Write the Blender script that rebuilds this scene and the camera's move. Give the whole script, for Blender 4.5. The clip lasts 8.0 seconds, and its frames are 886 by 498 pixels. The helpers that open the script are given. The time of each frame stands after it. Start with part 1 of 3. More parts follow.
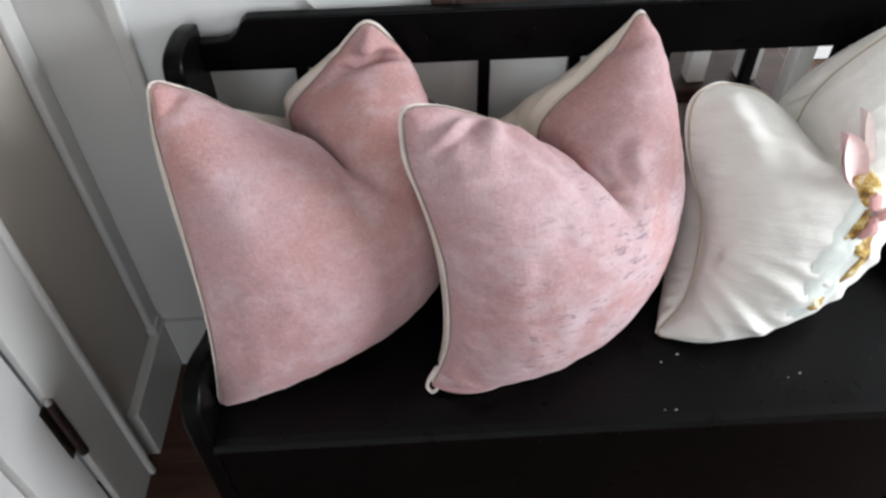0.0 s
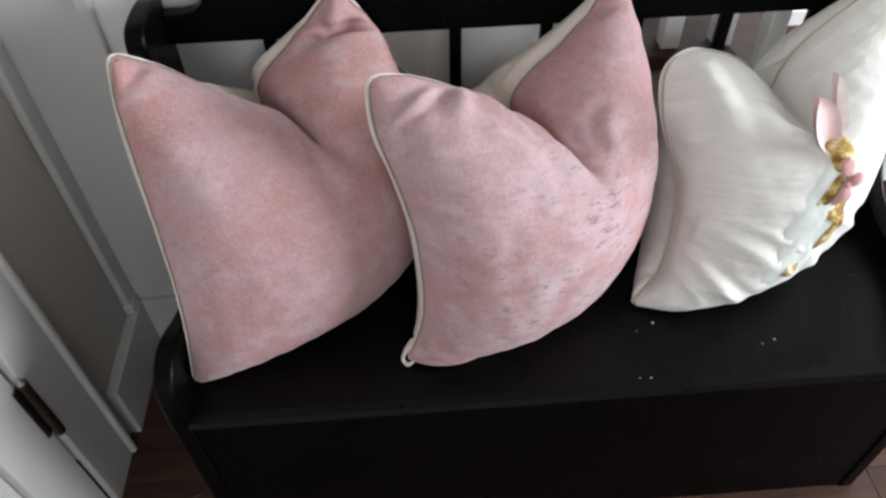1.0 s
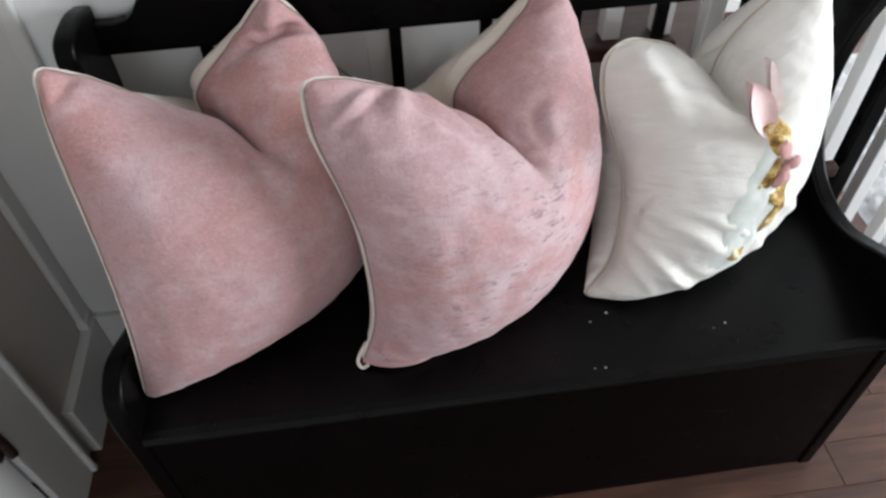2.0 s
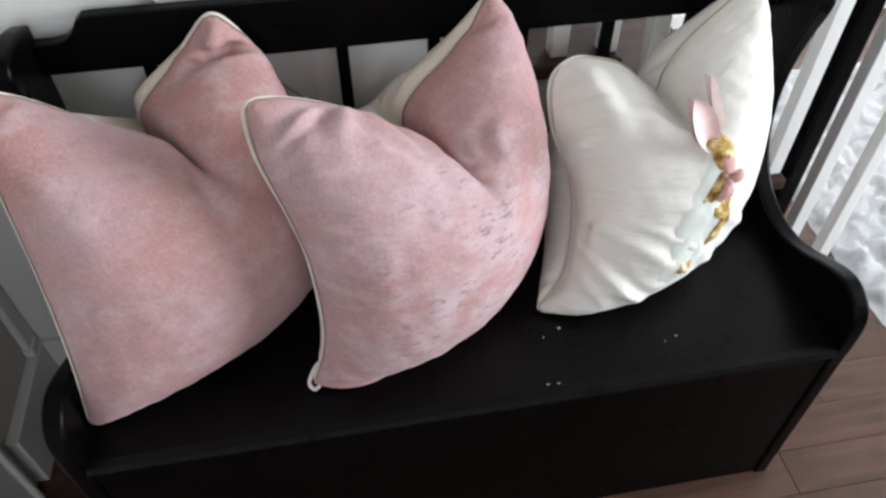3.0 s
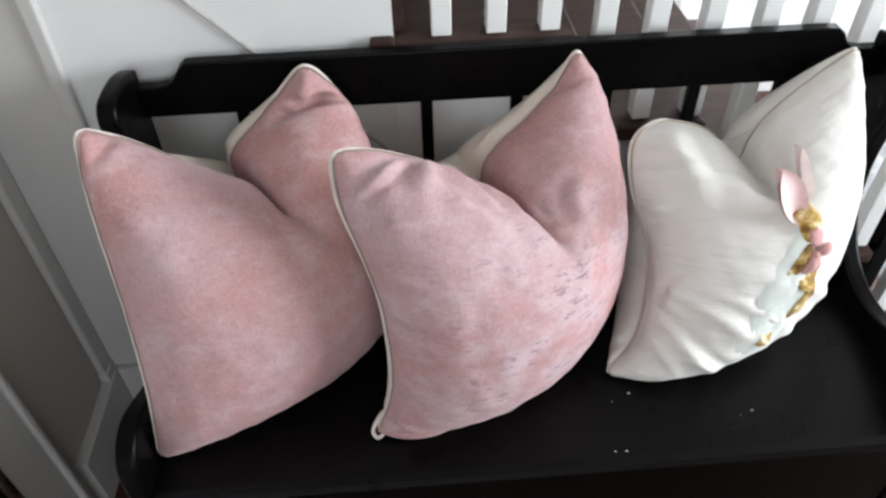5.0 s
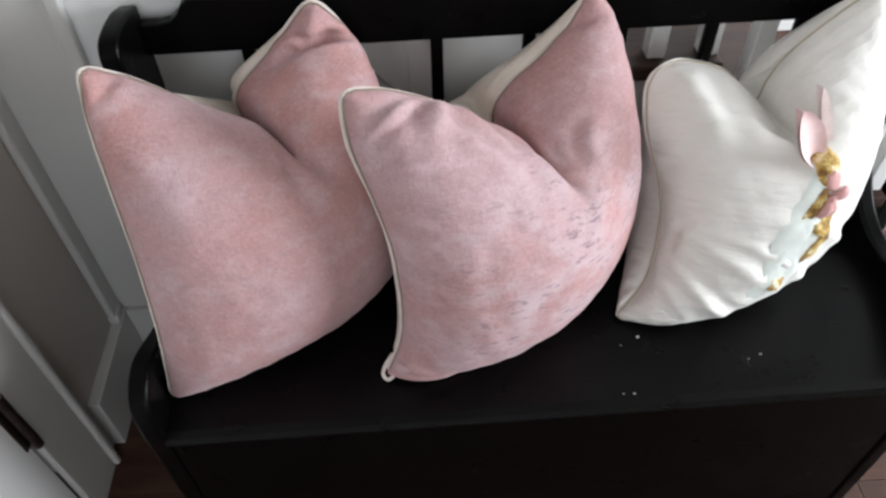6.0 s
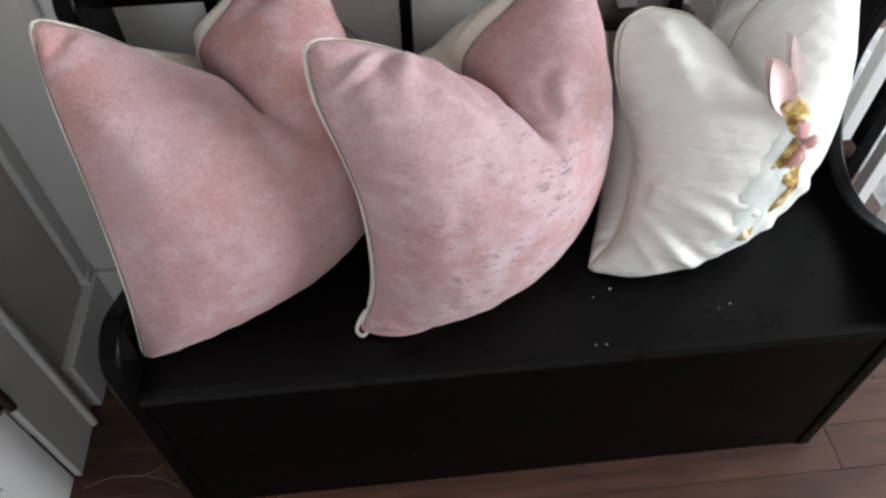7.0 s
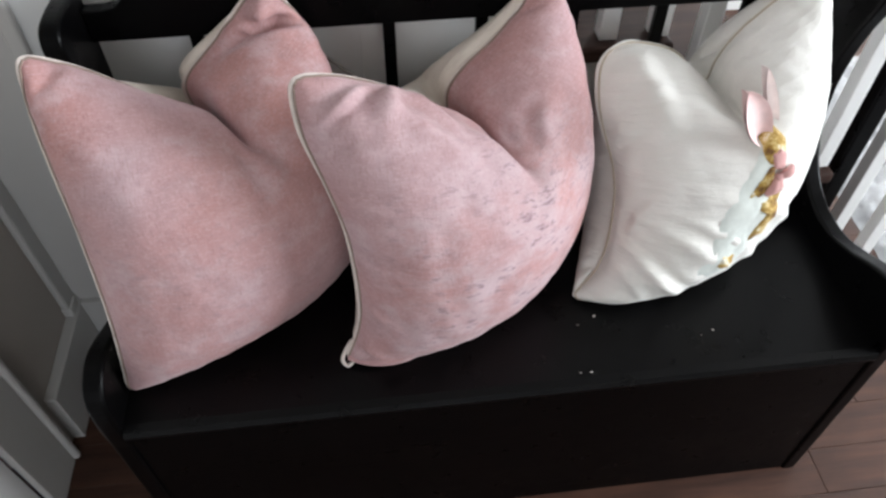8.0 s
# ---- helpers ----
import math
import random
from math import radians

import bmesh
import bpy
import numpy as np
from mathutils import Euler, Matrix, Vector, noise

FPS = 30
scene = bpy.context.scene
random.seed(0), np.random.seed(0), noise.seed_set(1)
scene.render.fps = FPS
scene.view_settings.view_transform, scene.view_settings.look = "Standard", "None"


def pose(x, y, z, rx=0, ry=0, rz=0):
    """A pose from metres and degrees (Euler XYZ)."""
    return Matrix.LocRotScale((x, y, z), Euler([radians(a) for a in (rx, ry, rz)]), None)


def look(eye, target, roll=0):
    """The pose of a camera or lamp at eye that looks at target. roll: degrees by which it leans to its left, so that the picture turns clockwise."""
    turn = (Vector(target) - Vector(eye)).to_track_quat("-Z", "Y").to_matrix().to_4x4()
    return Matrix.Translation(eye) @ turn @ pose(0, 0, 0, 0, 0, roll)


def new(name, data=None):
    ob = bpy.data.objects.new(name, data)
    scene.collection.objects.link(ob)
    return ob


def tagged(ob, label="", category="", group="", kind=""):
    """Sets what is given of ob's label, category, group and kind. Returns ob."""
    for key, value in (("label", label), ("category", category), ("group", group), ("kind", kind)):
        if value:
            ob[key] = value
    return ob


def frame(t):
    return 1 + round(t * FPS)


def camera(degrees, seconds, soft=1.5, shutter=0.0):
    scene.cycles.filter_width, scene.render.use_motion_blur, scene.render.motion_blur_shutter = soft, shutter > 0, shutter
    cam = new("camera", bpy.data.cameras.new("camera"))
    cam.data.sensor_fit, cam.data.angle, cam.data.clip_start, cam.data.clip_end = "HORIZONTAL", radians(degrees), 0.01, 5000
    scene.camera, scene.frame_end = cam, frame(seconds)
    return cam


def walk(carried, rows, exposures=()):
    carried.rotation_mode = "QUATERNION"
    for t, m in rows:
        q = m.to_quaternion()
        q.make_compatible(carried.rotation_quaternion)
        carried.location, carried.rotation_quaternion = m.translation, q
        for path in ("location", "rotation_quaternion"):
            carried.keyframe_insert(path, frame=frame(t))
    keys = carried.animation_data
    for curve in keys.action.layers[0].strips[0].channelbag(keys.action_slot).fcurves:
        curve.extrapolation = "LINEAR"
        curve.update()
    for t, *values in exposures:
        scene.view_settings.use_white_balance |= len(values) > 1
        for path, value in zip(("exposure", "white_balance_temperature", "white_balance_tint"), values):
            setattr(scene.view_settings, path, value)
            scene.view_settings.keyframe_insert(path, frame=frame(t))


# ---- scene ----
cam = camera(62.8, 8.0, soft=2.6)
PATH = [
    (0, (0.337, -0.577, 1.452), (0.391, 0.815, 0.016), -1.2),
    (0.5, (0.351, -0.578, 1.449), (0.415, 0.783, -0.014), -1.3),
    (1, (0.364, -0.576, 1.443), (0.44, 0.763, -0.04), -1.4),
    (1.5, (0.383, -0.575, 1.443), (0.486, 0.752, -0.05), -2.0),
    (3, (0.432, -0.573, 1.442), (0.668, 0.77, -0.021), -0.2),
    (3.5, (0.44, -0.571, 1.448), (0.692, 0.797, 0.012), 0.2),
    (4, (0.437, -0.57, 1.453), (0.652, 0.847, 0.058), 0.2),
    (4.5, (0.422, -0.566, 1.455), (0.573, 0.883, 0.084), -0.5),
    (4.7, (0.419, -0.564, 1.454), (0.536, 0.892, 0.088), -0.9),
    (5.8, (0.399, -0.555, 1.449), (0.455, 0.817, -0.005), -2.0),
    (6, (0.401, -0.553, 1.444), (0.469, 0.788, -0.038), -1.6),
    (6.5, (0.405, -0.553, 1.439), (0.502, 0.732, -0.091), -0.9),
    (7, (0.412, -0.555, 1.436), (0.528, 0.696, -0.121), -0.7),
    (7.5, (0.415, -0.557, 1.441), (0.552, 0.702, -0.107), -0.4),
    (8, (0.416, -0.553, 1.449), (0.572, 0.742, -0.067), 0.1),
]
walk(cam, [(t, look(eye, target, roll)) for t, eye, target, roll in PATH],
     [(0, 0.07), (1.5, -0.12), (3, -0.05), (4.5, 0.05), (6, 0.0), (7, -0.08), (8, -0.02)])

# ---- world, sun and large lights ----
world = bpy.data.worlds.new("sky")
scene.world = world
world.use_nodes = True
wn = world.node_tree
sky = wn.nodes.new("ShaderNodeTexSky")
sky.sky_type = "NISHITA"
sky.sun_disc = False
sky.sun_elevation, sky.sun_rotation = radians(40), radians(60)
wn.nodes["Background"].inputs["Strength"].default_value = 0.12
wn.links.new(sky.outputs[0], wn.nodes["Background"].inputs["Color"])

sun_data = bpy.data.lights.new("sun", "SUN")
sun_data.energy, sun_data.angle, sun_data.color = 0.8, radians(0.5), (1.0, 0.95, 0.88)
sun = new("sun", sun_data)
sun.matrix_world = look((9, 6, 9), (2.6, 1.2, 0.0))


def window_light(name, eye, target, width, height, energy, color):
    data = bpy.data.lights.new(name, "AREA")
    data.shape, data.size, data.size_y, data.energy, data.color = "RECTANGLE", width, height, energy, color
    ob = new(name, data)
    ob.matrix_world = look(eye, target)
    return ob


window_light("daylight_right", (3.92, -0.5, 1.5), (0.0, 0.0, 0.7), 1.7, 1.4, 185, (0.88, 0.94, 1.0))
window_light("daylight_back", (2.45, 1.66, 1.15), (2.2, 0.0, 0.6), 1.9, 1.9, 24, (0.88, 0.94, 1.0))
# added fill lamp behind the viewer, brightens the pillow fronts
window_light("fill_behind", (0.62, -2.95, 1.6), (0.7, 0.3, 0.6), 1.7, 1.3, 25, (0.9, 0.95, 1.0))

# ---- materials ----


def material(name, rough=0.5, metal=0.0, coat=0.0, sheen=0.0):
    m = bpy.data.materials.new(name)
    m.use_nodes = True
    nt = m.node_tree
    b = nt.nodes["Principled BSDF"]
    b.inputs["Roughness"].default_value = rough
    b.inputs["Metallic"].default_value = metal
    b.inputs["Coat Weight"].default_value = coat
    b.inputs["Sheen Weight"].default_value = sheen
    return m, nt, b


def coords(nt, scale=(1, 1, 1), kind="Object"):
    tc = nt.nodes.new("ShaderNodeTexCoord")
    mp = nt.nodes.new("ShaderNodeMapping")
    mp.inputs["Scale"].default_value = scale
    nt.links.new(tc.outputs[kind], mp.inputs["Vector"])
    return mp.outputs["Vector"]


def noise_node(nt, vec, scale, detail=4, rough=0.55):
    n = nt.nodes.new("ShaderNodeTexNoise")
    n.inputs["Scale"].default_value, n.inputs["Detail"].default_value, n.inputs["Roughness"].default_value = scale, detail, rough
    nt.links.new(vec, n.inputs["Vector"])
    return n.outputs["Fac"]


def ramp(nt, fac, stops):
    r = nt.nodes.new("ShaderNodeValToRGB")
    el = r.color_ramp.elements
    while len(el) < len(stops):
        el.new(0.5)
    for e, (p, c) in zip(el, stops):
        e.position, e.color = p, (*c, 1)
    nt.links.new(fac, r.inputs["Fac"])
    return r.outputs["Color"]


def mix(nt, fac, a, b, blend="MIX"):
    m = nt.nodes.new("ShaderNodeMix")
    m.data_type, m.blend_type = "RGBA", blend
    if isinstance(fac, float):
        m.inputs["Factor"].default_value = fac
    else:
        nt.links.new(fac, m.inputs["Factor"])
    for sock, v in ((m.inputs[6], a), (m.inputs[7], b)):
        if isinstance(v, tuple):
            sock.default_value = (*v, 1)
        else:
            nt.links.new(v, sock)
    return m.outputs[2]


def add_bump(nt, b, height, strength=0.3, distance=0.002, prev=None):
    n = nt.nodes.new("ShaderNodeBump")
    n.inputs["Strength"].default_value, n.inputs["Distance"].default_value = strength, distance
    nt.links.new(height, n.inputs["Height"])
    if prev is not None:
        nt.links.new(prev, n.inputs["Normal"])
    nt.links.new(n.outputs[0], b.inputs["Normal"])
    return n.outputs[0]


def to_base(nt, b, color):
    nt.links.new(color, b.inputs["Base Color"])


def scaled(nt, value, lo, hi, top=1.0):
    """A value spread from lo..hi to 0..top."""
    n = nt.nodes.new("ShaderNodeMapRange")
    n.interpolation_type = "SMOOTHSTEP"
    n.inputs["From Min"].default_value, n.inputs["From Max"].default_value, n.inputs["To Max"].default_value = lo, hi, top
    nt.links.new(value, n.inputs["Value"])
    return n.outputs["Result"]


def times(nt, a, b):
    n = nt.nodes.new("ShaderNodeMath")
    n.operation = "MULTIPLY"
    nt.links.new(a, n.inputs[0])
    nt.links.new(b, n.inputs[1])
    return n.outputs[0]


def chenille(name, worn_lit_at, wear):
    """Crushed pile: rosy where it stands, pale and mauve where it lies flat, dark short flecks where it is rubbed; the
    pale spot also holds painted window light.
    """
    m, nt, b = material(name, 0.75, sheen=0.28)
    b.inputs["Sheen Roughness"].default_value = 0.35
    b.inputs["Sheen Tint"].default_value = (1.0, 0.87, 0.89, 1)
    b.inputs["Specular IOR Level"].default_value = 0.2
    info = nt.nodes.new("ShaderNodeObjectInfo")
    tc = nt.nodes.new("ShaderNodeTexCoord")
    own = nt.nodes.new("ShaderNodeVectorMath")
    own.operation = "ADD"
    nt.links.new(tc.outputs["UV"], own.inputs[0])
    nt.links.new(info.outputs["Random"], own.inputs[1])

    def at(*scale):
        mp = nt.nodes.new("ShaderNodeMapping")
        mp.inputs["Scale"].default_value = (*scale, 1)
        nt.links.new(own.outputs[0], mp.inputs["Vector"])
        return mp.outputs[0]
    big = noise_node(nt, at(2.6, 2.6), 1.0, 3, 0.5)
    base = ramp(nt, big, [(0.36, (0.475, 0.242, 0.226)), (0.5, (0.465, 0.262, 0.258)), (0.66, (0.455, 0.30, 0.312))])
    cloud = noise_node(nt, at(9, 11), 1.0, 6, 0.65)
    base = mix(nt, scaled(nt, cloud, 0.48, 0.68, 0.6), base, (0.56, 0.415, 0.435))
    base = mix(nt, scaled(nt, noise_node(nt, at(7, 12), 1.0, 7, 0.7), 0.52, 0.7, 0.5), base, (0.36, 0.195, 0.19))
    thread = noise_node(nt, at(90, 260), 1.0, 3, 0.6)
    base = mix(nt, scaled(nt, thread, 0.45, 0.72, 0.5), base, (0.59, 0.41, 0.415))
    warp = noise_node(nt, at(300, 60), 1.0, 3, 0.6)
    base = mix(nt, scaled(nt, warp, 0.48, 0.75, 0.55), base, (0.33, 0.18, 0.175))
    # rubbed spot, its edge broken up; the pale heart also paints in window light
    far = nt.nodes.new("ShaderNodeVectorMath")
    far.operation = "DISTANCE"
    far.inputs[1].default_value = (*worn_lit_at, 0)
    nt.links.new(tc.outputs["UV"], far.inputs[0])
    spot = scaled(nt, far.outputs["Value"], 0.6, 0.12, wear)
    worn_lit = times(nt, spot, scaled(nt, noise_node(nt, at(6, 7), 1.0, 5, 0.65), 0.34, 0.6))
    base = mix(nt, times(nt, worn_lit, scaled(nt, cloud, 0.2, 0.6, 0.8)), base, (0.56, 0.425, 0.45))
    fleck = scaled(nt, noise_node(nt, at(26, 70), 1.0, 5, 0.7), 0.53, 0.64, 0.85)
    base = mix(nt, times(nt, worn_lit, fleck), base, (0.25, 0.165, 0.19))
    to_base(nt, b, base)
    p = add_bump(nt, b, thread, 0.5, 0.0015)
    p = add_bump(nt, b, warp, 0.35, 0.0012, p)
    p = add_bump(nt, b, noise_node(nt, at(16, 20), 1.0, 4, 0.6), 0.4, 0.005, p)
    add_bump(nt, b, noise_node(nt, at(5, 6), 1.0, 2), 0.45, 0.014, p)
    return m


def linen(name, dark, light, weave=320.0):
    m, nt, b = material(name, 0.9, sheen=0.15)
    uv = coords(nt, kind="UV")
    c = ramp(nt, noise_node(nt, uv, 5, 5), [(0.3, dark), (0.7, light)])
    thread = noise_node(nt, coords(nt, (weave, weave * 0.25, 1), "UV"), 1.0, 2)
    cross = noise_node(nt, coords(nt, (weave * 0.25, weave, 1), "UV"), 1.0, 2)
    c = mix(nt, ramp(nt, thread, [(0.4, (0, 0, 0)), (0.7, (0.3, 0.3, 0.3))]), c, dark)
    to_base(nt, b, mix(nt, ramp(nt, cross, [(0.4, (0, 0, 0)), (0.7, (0.3, 0.3, 0.3))]), c, dark))
    p = add_bump(nt, b, thread, 0.3, 0.0009)
    p = add_bump(nt, b, cross, 0.3, 0.0009, p)
    # creases slanting over the cloth, and small crumples
    turned = nt.nodes.new("ShaderNodeMapping")
    turned.inputs["Rotation"].default_value = (0, 0, radians(-35))
    turned.inputs["Scale"].default_value = (3.0, 13.0, 1)
    nt.links.new(uv, turned.inputs["Vector"])
    p = add_bump(nt, b, noise_node(nt, turned.outputs[0], 1.0, 4, 0.5), 0.7, 0.016, p)
    add_bump(nt, b, noise_node(nt, uv, 24, 4), 0.4, 0.004, p)
    return m


def cloth_plain(name, color, rough=0.9):
    m, nt, b = material(name, rough, sheen=0.2)
    v = coords(nt)
    to_base(nt, b, ramp(nt, noise_node(nt, v, 60, 4), [(0.3, tuple(c * 0.85 for c in color)), (0.7, color)]))
    add_bump(nt, b, noise_node(nt, v, 900, 2), 0.3, 0.0006)
    return m


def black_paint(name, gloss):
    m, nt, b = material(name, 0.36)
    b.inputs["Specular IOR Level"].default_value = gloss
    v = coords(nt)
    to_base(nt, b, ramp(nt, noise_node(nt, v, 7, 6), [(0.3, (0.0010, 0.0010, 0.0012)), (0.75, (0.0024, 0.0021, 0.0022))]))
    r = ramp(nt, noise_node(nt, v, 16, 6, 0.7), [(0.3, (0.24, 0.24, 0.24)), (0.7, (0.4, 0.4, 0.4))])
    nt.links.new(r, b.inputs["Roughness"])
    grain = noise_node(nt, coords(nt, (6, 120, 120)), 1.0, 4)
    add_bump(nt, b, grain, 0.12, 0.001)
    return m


def white_paint(name, color=(0.8, 0.79, 0.77), rough=0.45):
    m, nt, b = material(name, rough)
    v = coords(nt)
    to_base(nt, b, ramp(nt, noise_node(nt, v, 3, 6), [(0.3, tuple(c * 0.93 for c in color)), (0.7, color)]))
    add_bump(nt, b, noise_node(nt, v, 90, 3), 0.08, 0.001)
    return m


def dark_wood(name, dark, light, rough=0.35, gloss=0.5):
    m, nt, b = material(name, rough)
    b.inputs["Specular IOR Level"].default_value = gloss
    info = nt.nodes.new("ShaderNodeObjectInfo")
    tc = nt.nodes.new("ShaderNodeTexCoord")
    shift = nt.nodes.new("ShaderNodeVectorMath")
    shift.operation = "MULTIPLY_ADD"
    shift.inputs[1].default_value = (1, 1, 1)
    comb = nt.nodes.new("ShaderNodeCombineXYZ")
    mul = nt.nodes.new("ShaderNodeMath")
    mul.operation = "MULTIPLY"
    mul.inputs[1].default_value = 37.0
    nt.links.new(info.outputs["Random"], mul.inputs[0])
    nt.links.new(mul.outputs[0], comb.inputs["X"])
    nt.links.new(tc.outputs["Object"], shift.inputs[0])
    nt.links.new(comb.outputs[0], shift.inputs[2])
    mp = nt.nodes.new("ShaderNodeMapping")
    mp.inputs["Scale"].default_value = (3, 34, 34)
    nt.links.new(shift.outputs[0], mp.inputs["Vector"])
    grain = noise_node(nt, mp.outputs[0], 1.0, 7, 0.65)
    c = ramp(nt, grain, [(0.3, dark), (0.72, light)])
    blot = noise_node(nt, shift.outputs[0], 6, 5)
    to_base(nt, b, mix(nt, ramp(nt, blot, [(0.45, (0, 0, 0)), (0.75, (0.5, 0.5, 0.5))]), c, tuple(x * 0.6 for x in dark)))
    add_bump(nt, b, grain, 0.15, 0.0015)
    return m


PINK = chenille("pink_chenille", (0.2, 0.3), 0.35)
PINK_RUBBED = chenille("rubbed_pink_chenille", (0.46, 0.36), 1.0)
CREAM = linen("cream_linen", (0.64, 0.56, 0.48), (0.78, 0.70, 0.62))
IVORY = linen("ivory_linen", (0.70, 0.67, 0.62), (0.83, 0.80, 0.755), 420.0)
PIPING = cloth_plain("cream_piping", (0.76, 0.665, 0.61))
TAN = cloth_plain("tan_stitch", (0.50, 0.42, 0.32))
# dark tone for the shadow in the groove beside the piping
GROOVE_SHADE = cloth_plain("groove_shade", (0.30, 0.22, 0.18))
# one black paint in two copies: duller to stay dark, glossier for the seat's sheen
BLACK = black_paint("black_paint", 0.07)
GLOSSIER_BLACK = black_paint("glossier_black_paint", 0.16)
WHITE = white_paint("white_paint")
WALLW = white_paint("wall_paint", (0.75, 0.745, 0.735), 0.6)
# white trim paint greyed: the shade of the left corner is in its colour
SHADED_WHITE = white_paint("shaded_white_paint", (0.52, 0.505, 0.485), 0.4)
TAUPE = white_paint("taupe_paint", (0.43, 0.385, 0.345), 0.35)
# grey for the unseen walls and ceiling, so that they bounce less light
DIM_ROOM = white_paint("dim_room_paint", (0.42, 0.41, 0.39), 0.7)
TREAD = dark_wood("tread_wood", (0.026, 0.013, 0.010), (0.066, 0.036, 0.028), 0.6, 0.15)
# white door paint, darkened to carry the shade that lies on the door
SHADED_DOOR = white_paint("shaded_door_paint", (0.47, 0.455, 0.44), 0.25)


def plain(name, color, rough=0.5, metal=0.0):
    m, nt, b = material(name, rough, metal)
    v = coords(nt)
    to_base(nt, b, ramp(nt, noise_node(nt, v, 40, 5), [(0.3, tuple(c * 0.75 for c in color)), (0.7, color)]))
    add_bump(nt, b, noise_node(nt, v, 300, 3), 0.15, 0.0005)
    return m


BRONZE = plain("dark_bronze", (0.09, 0.065, 0.055), 0.35, 0.9)
STEEL = plain("worn_steel", (0.6, 0.58, 0.55), 0.3, 1.0)
PATIO = plain("pale_paving", (0.55, 0.54, 0.52), 0.8)
PALE = cloth_plain("pale_felt", (0.74, 0.77, 0.72))
ROSE = cloth_plain("rose_ribbon", (0.66, 0.36, 0.34))
PALEPINK = cloth_plain("pale_pink_felt", (0.86, 0.76, 0.73))
BLUSH = cloth_plain("blush_felt", (0.82, 0.60, 0.58))


def mottled(name):
    m, nt, b = material(name, 0.9, sheen=0.2)
    v = coords(nt)
    c = ramp(nt, noise_node(nt, v, 48, 5, 0.65), [(0.36, (0.16, 0.075, 0.02)), (0.48, (0.42, 0.25, 0.05)), (0.56, (0.66, 0.5, 0.2)), (0.64, (0.82, 0.78, 0.68))])
    to_base(nt, b, c)
    add_bump(nt, b, noise_node(nt, v, 500, 3), 0.4, 0.001)
    return m


GOLD = mottled("golden_felt")
STRAW = plain("dry_straw", (0.14, 0.09, 0.05), 0.7)
CRUMB = plain("pale_crumb", (0.6, 0.55, 0.5), 0.8)
SHAG = cloth_plain("shag_pile", (0.36, 0.36, 0.365))
GREYLINE = plain("grey_caulk", (0.42, 0.40, 0.37), 0.7)
GLASS, gn, gb = material("window_glass", 0.0)
gb.inputs["Transmission Weight"].default_value = 1.0
gb.inputs["IOR"].default_value = 1.45
GLOW, gn, gb = material("daylight", 1.0)
gb.inputs["Emission Color"].default_value = (0.93, 0.97, 1.0, 1)
gb.inputs["Emission Strength"].default_value = 5.0
FLOORW = dark_wood("floor_wood", (0.030, 0.0125, 0.008), (0.100, 0.044, 0.028), 0.5, 0.28)

# ---- building helpers ----


def part(name, bm, mat, parent=None, label="", smooth=False):
    me = bpy.data.meshes.new(name)
    bm.to_mesh(me)
    bm.free()
    me.materials.append(mat)
    if smooth:
        for p in me.polygons:
            p.use_smooth = True
    ob = new(name, me)
    if parent is not None:
        ob.parent = parent
    if label:
        ob["label"] = label
    return ob


def box(x0, x1, y0, y1, z0, z1, bevel=0.0, segments=2):
    bm = bmesh.new()
    bmesh.ops.create_cube(bm, size=1.0)
    for v in bm.verts:
        v.co = Vector((x0 + (v.co.x + 0.5) * (x1 - x0), y0 + (v.co.y + 0.5) * (y1 - y0), z0 + (v.co.z + 0.5) * (z1 - z0)))
    if bevel:
        bmesh.ops.bevel(bm, geom=bm.edges[:], offset=bevel, segments=segments, affect="EDGES", profile=0.5)
    return bm


def prism(outline, axis, lo, hi, bevel=0.0, segments=2):
    """An outline in the plane across the axis, drawn out along it."""
    bm = bmesh.new()

    def at(p, d):
        return (d, p[0], p[1]) if axis == "x" else (p[0], d, p[1])
    a = [bm.verts.new(at(p, lo)) for p in outline]
    b = [bm.verts.new(at(p, hi)) for p in outline]
    bm.faces.new(a)
    bm.faces.new(b[::-1])
    n = len(outline)
    for i in range(n):
        bm.faces.new((a[i], b[i], b[(i + 1) % n], a[(i + 1) % n]))
    bmesh.ops.recalc_face_normals(bm, faces=bm.faces[:])
    if bevel:
        bm.edges.ensure_lookup_table()
        caps = [e for e in bm.edges if (e.verts[0] in a) == (e.verts[1] in a)]
        bmesh.ops.bevel(bm, geom=caps, offset=bevel, segments=segments, affect="EDGES", profile=0.5)
    return bm


def smooth_path(points, steps=6, closed=False):
    """A Catmull-Rom line through the points."""
    pts = [Vector(p) for p in points]
    n = len(pts)
    out = []
    for i in range(n if closed else n - 1):
        if closed:
            p0, p1, p2, p3 = (pts[(i + k) % n] for k in (-1, 0, 1, 2))
        else:
            p0, p1, p2, p3 = pts[max(i - 1, 0)], pts[i], pts[i + 1], pts[min(i + 2, n - 1)]
        for k in range(steps):
            t = k / steps
            out.append(0.5 * ((2 * p1) + (p2 - p0) * t + (2 * p0 - 5 * p1 + 4 * p2 - p3) * t * t + (3 * p1 - p0 - 3 * p2 + p3) * t ** 3))
    if not closed:
        out.append(pts[-1])
    return out


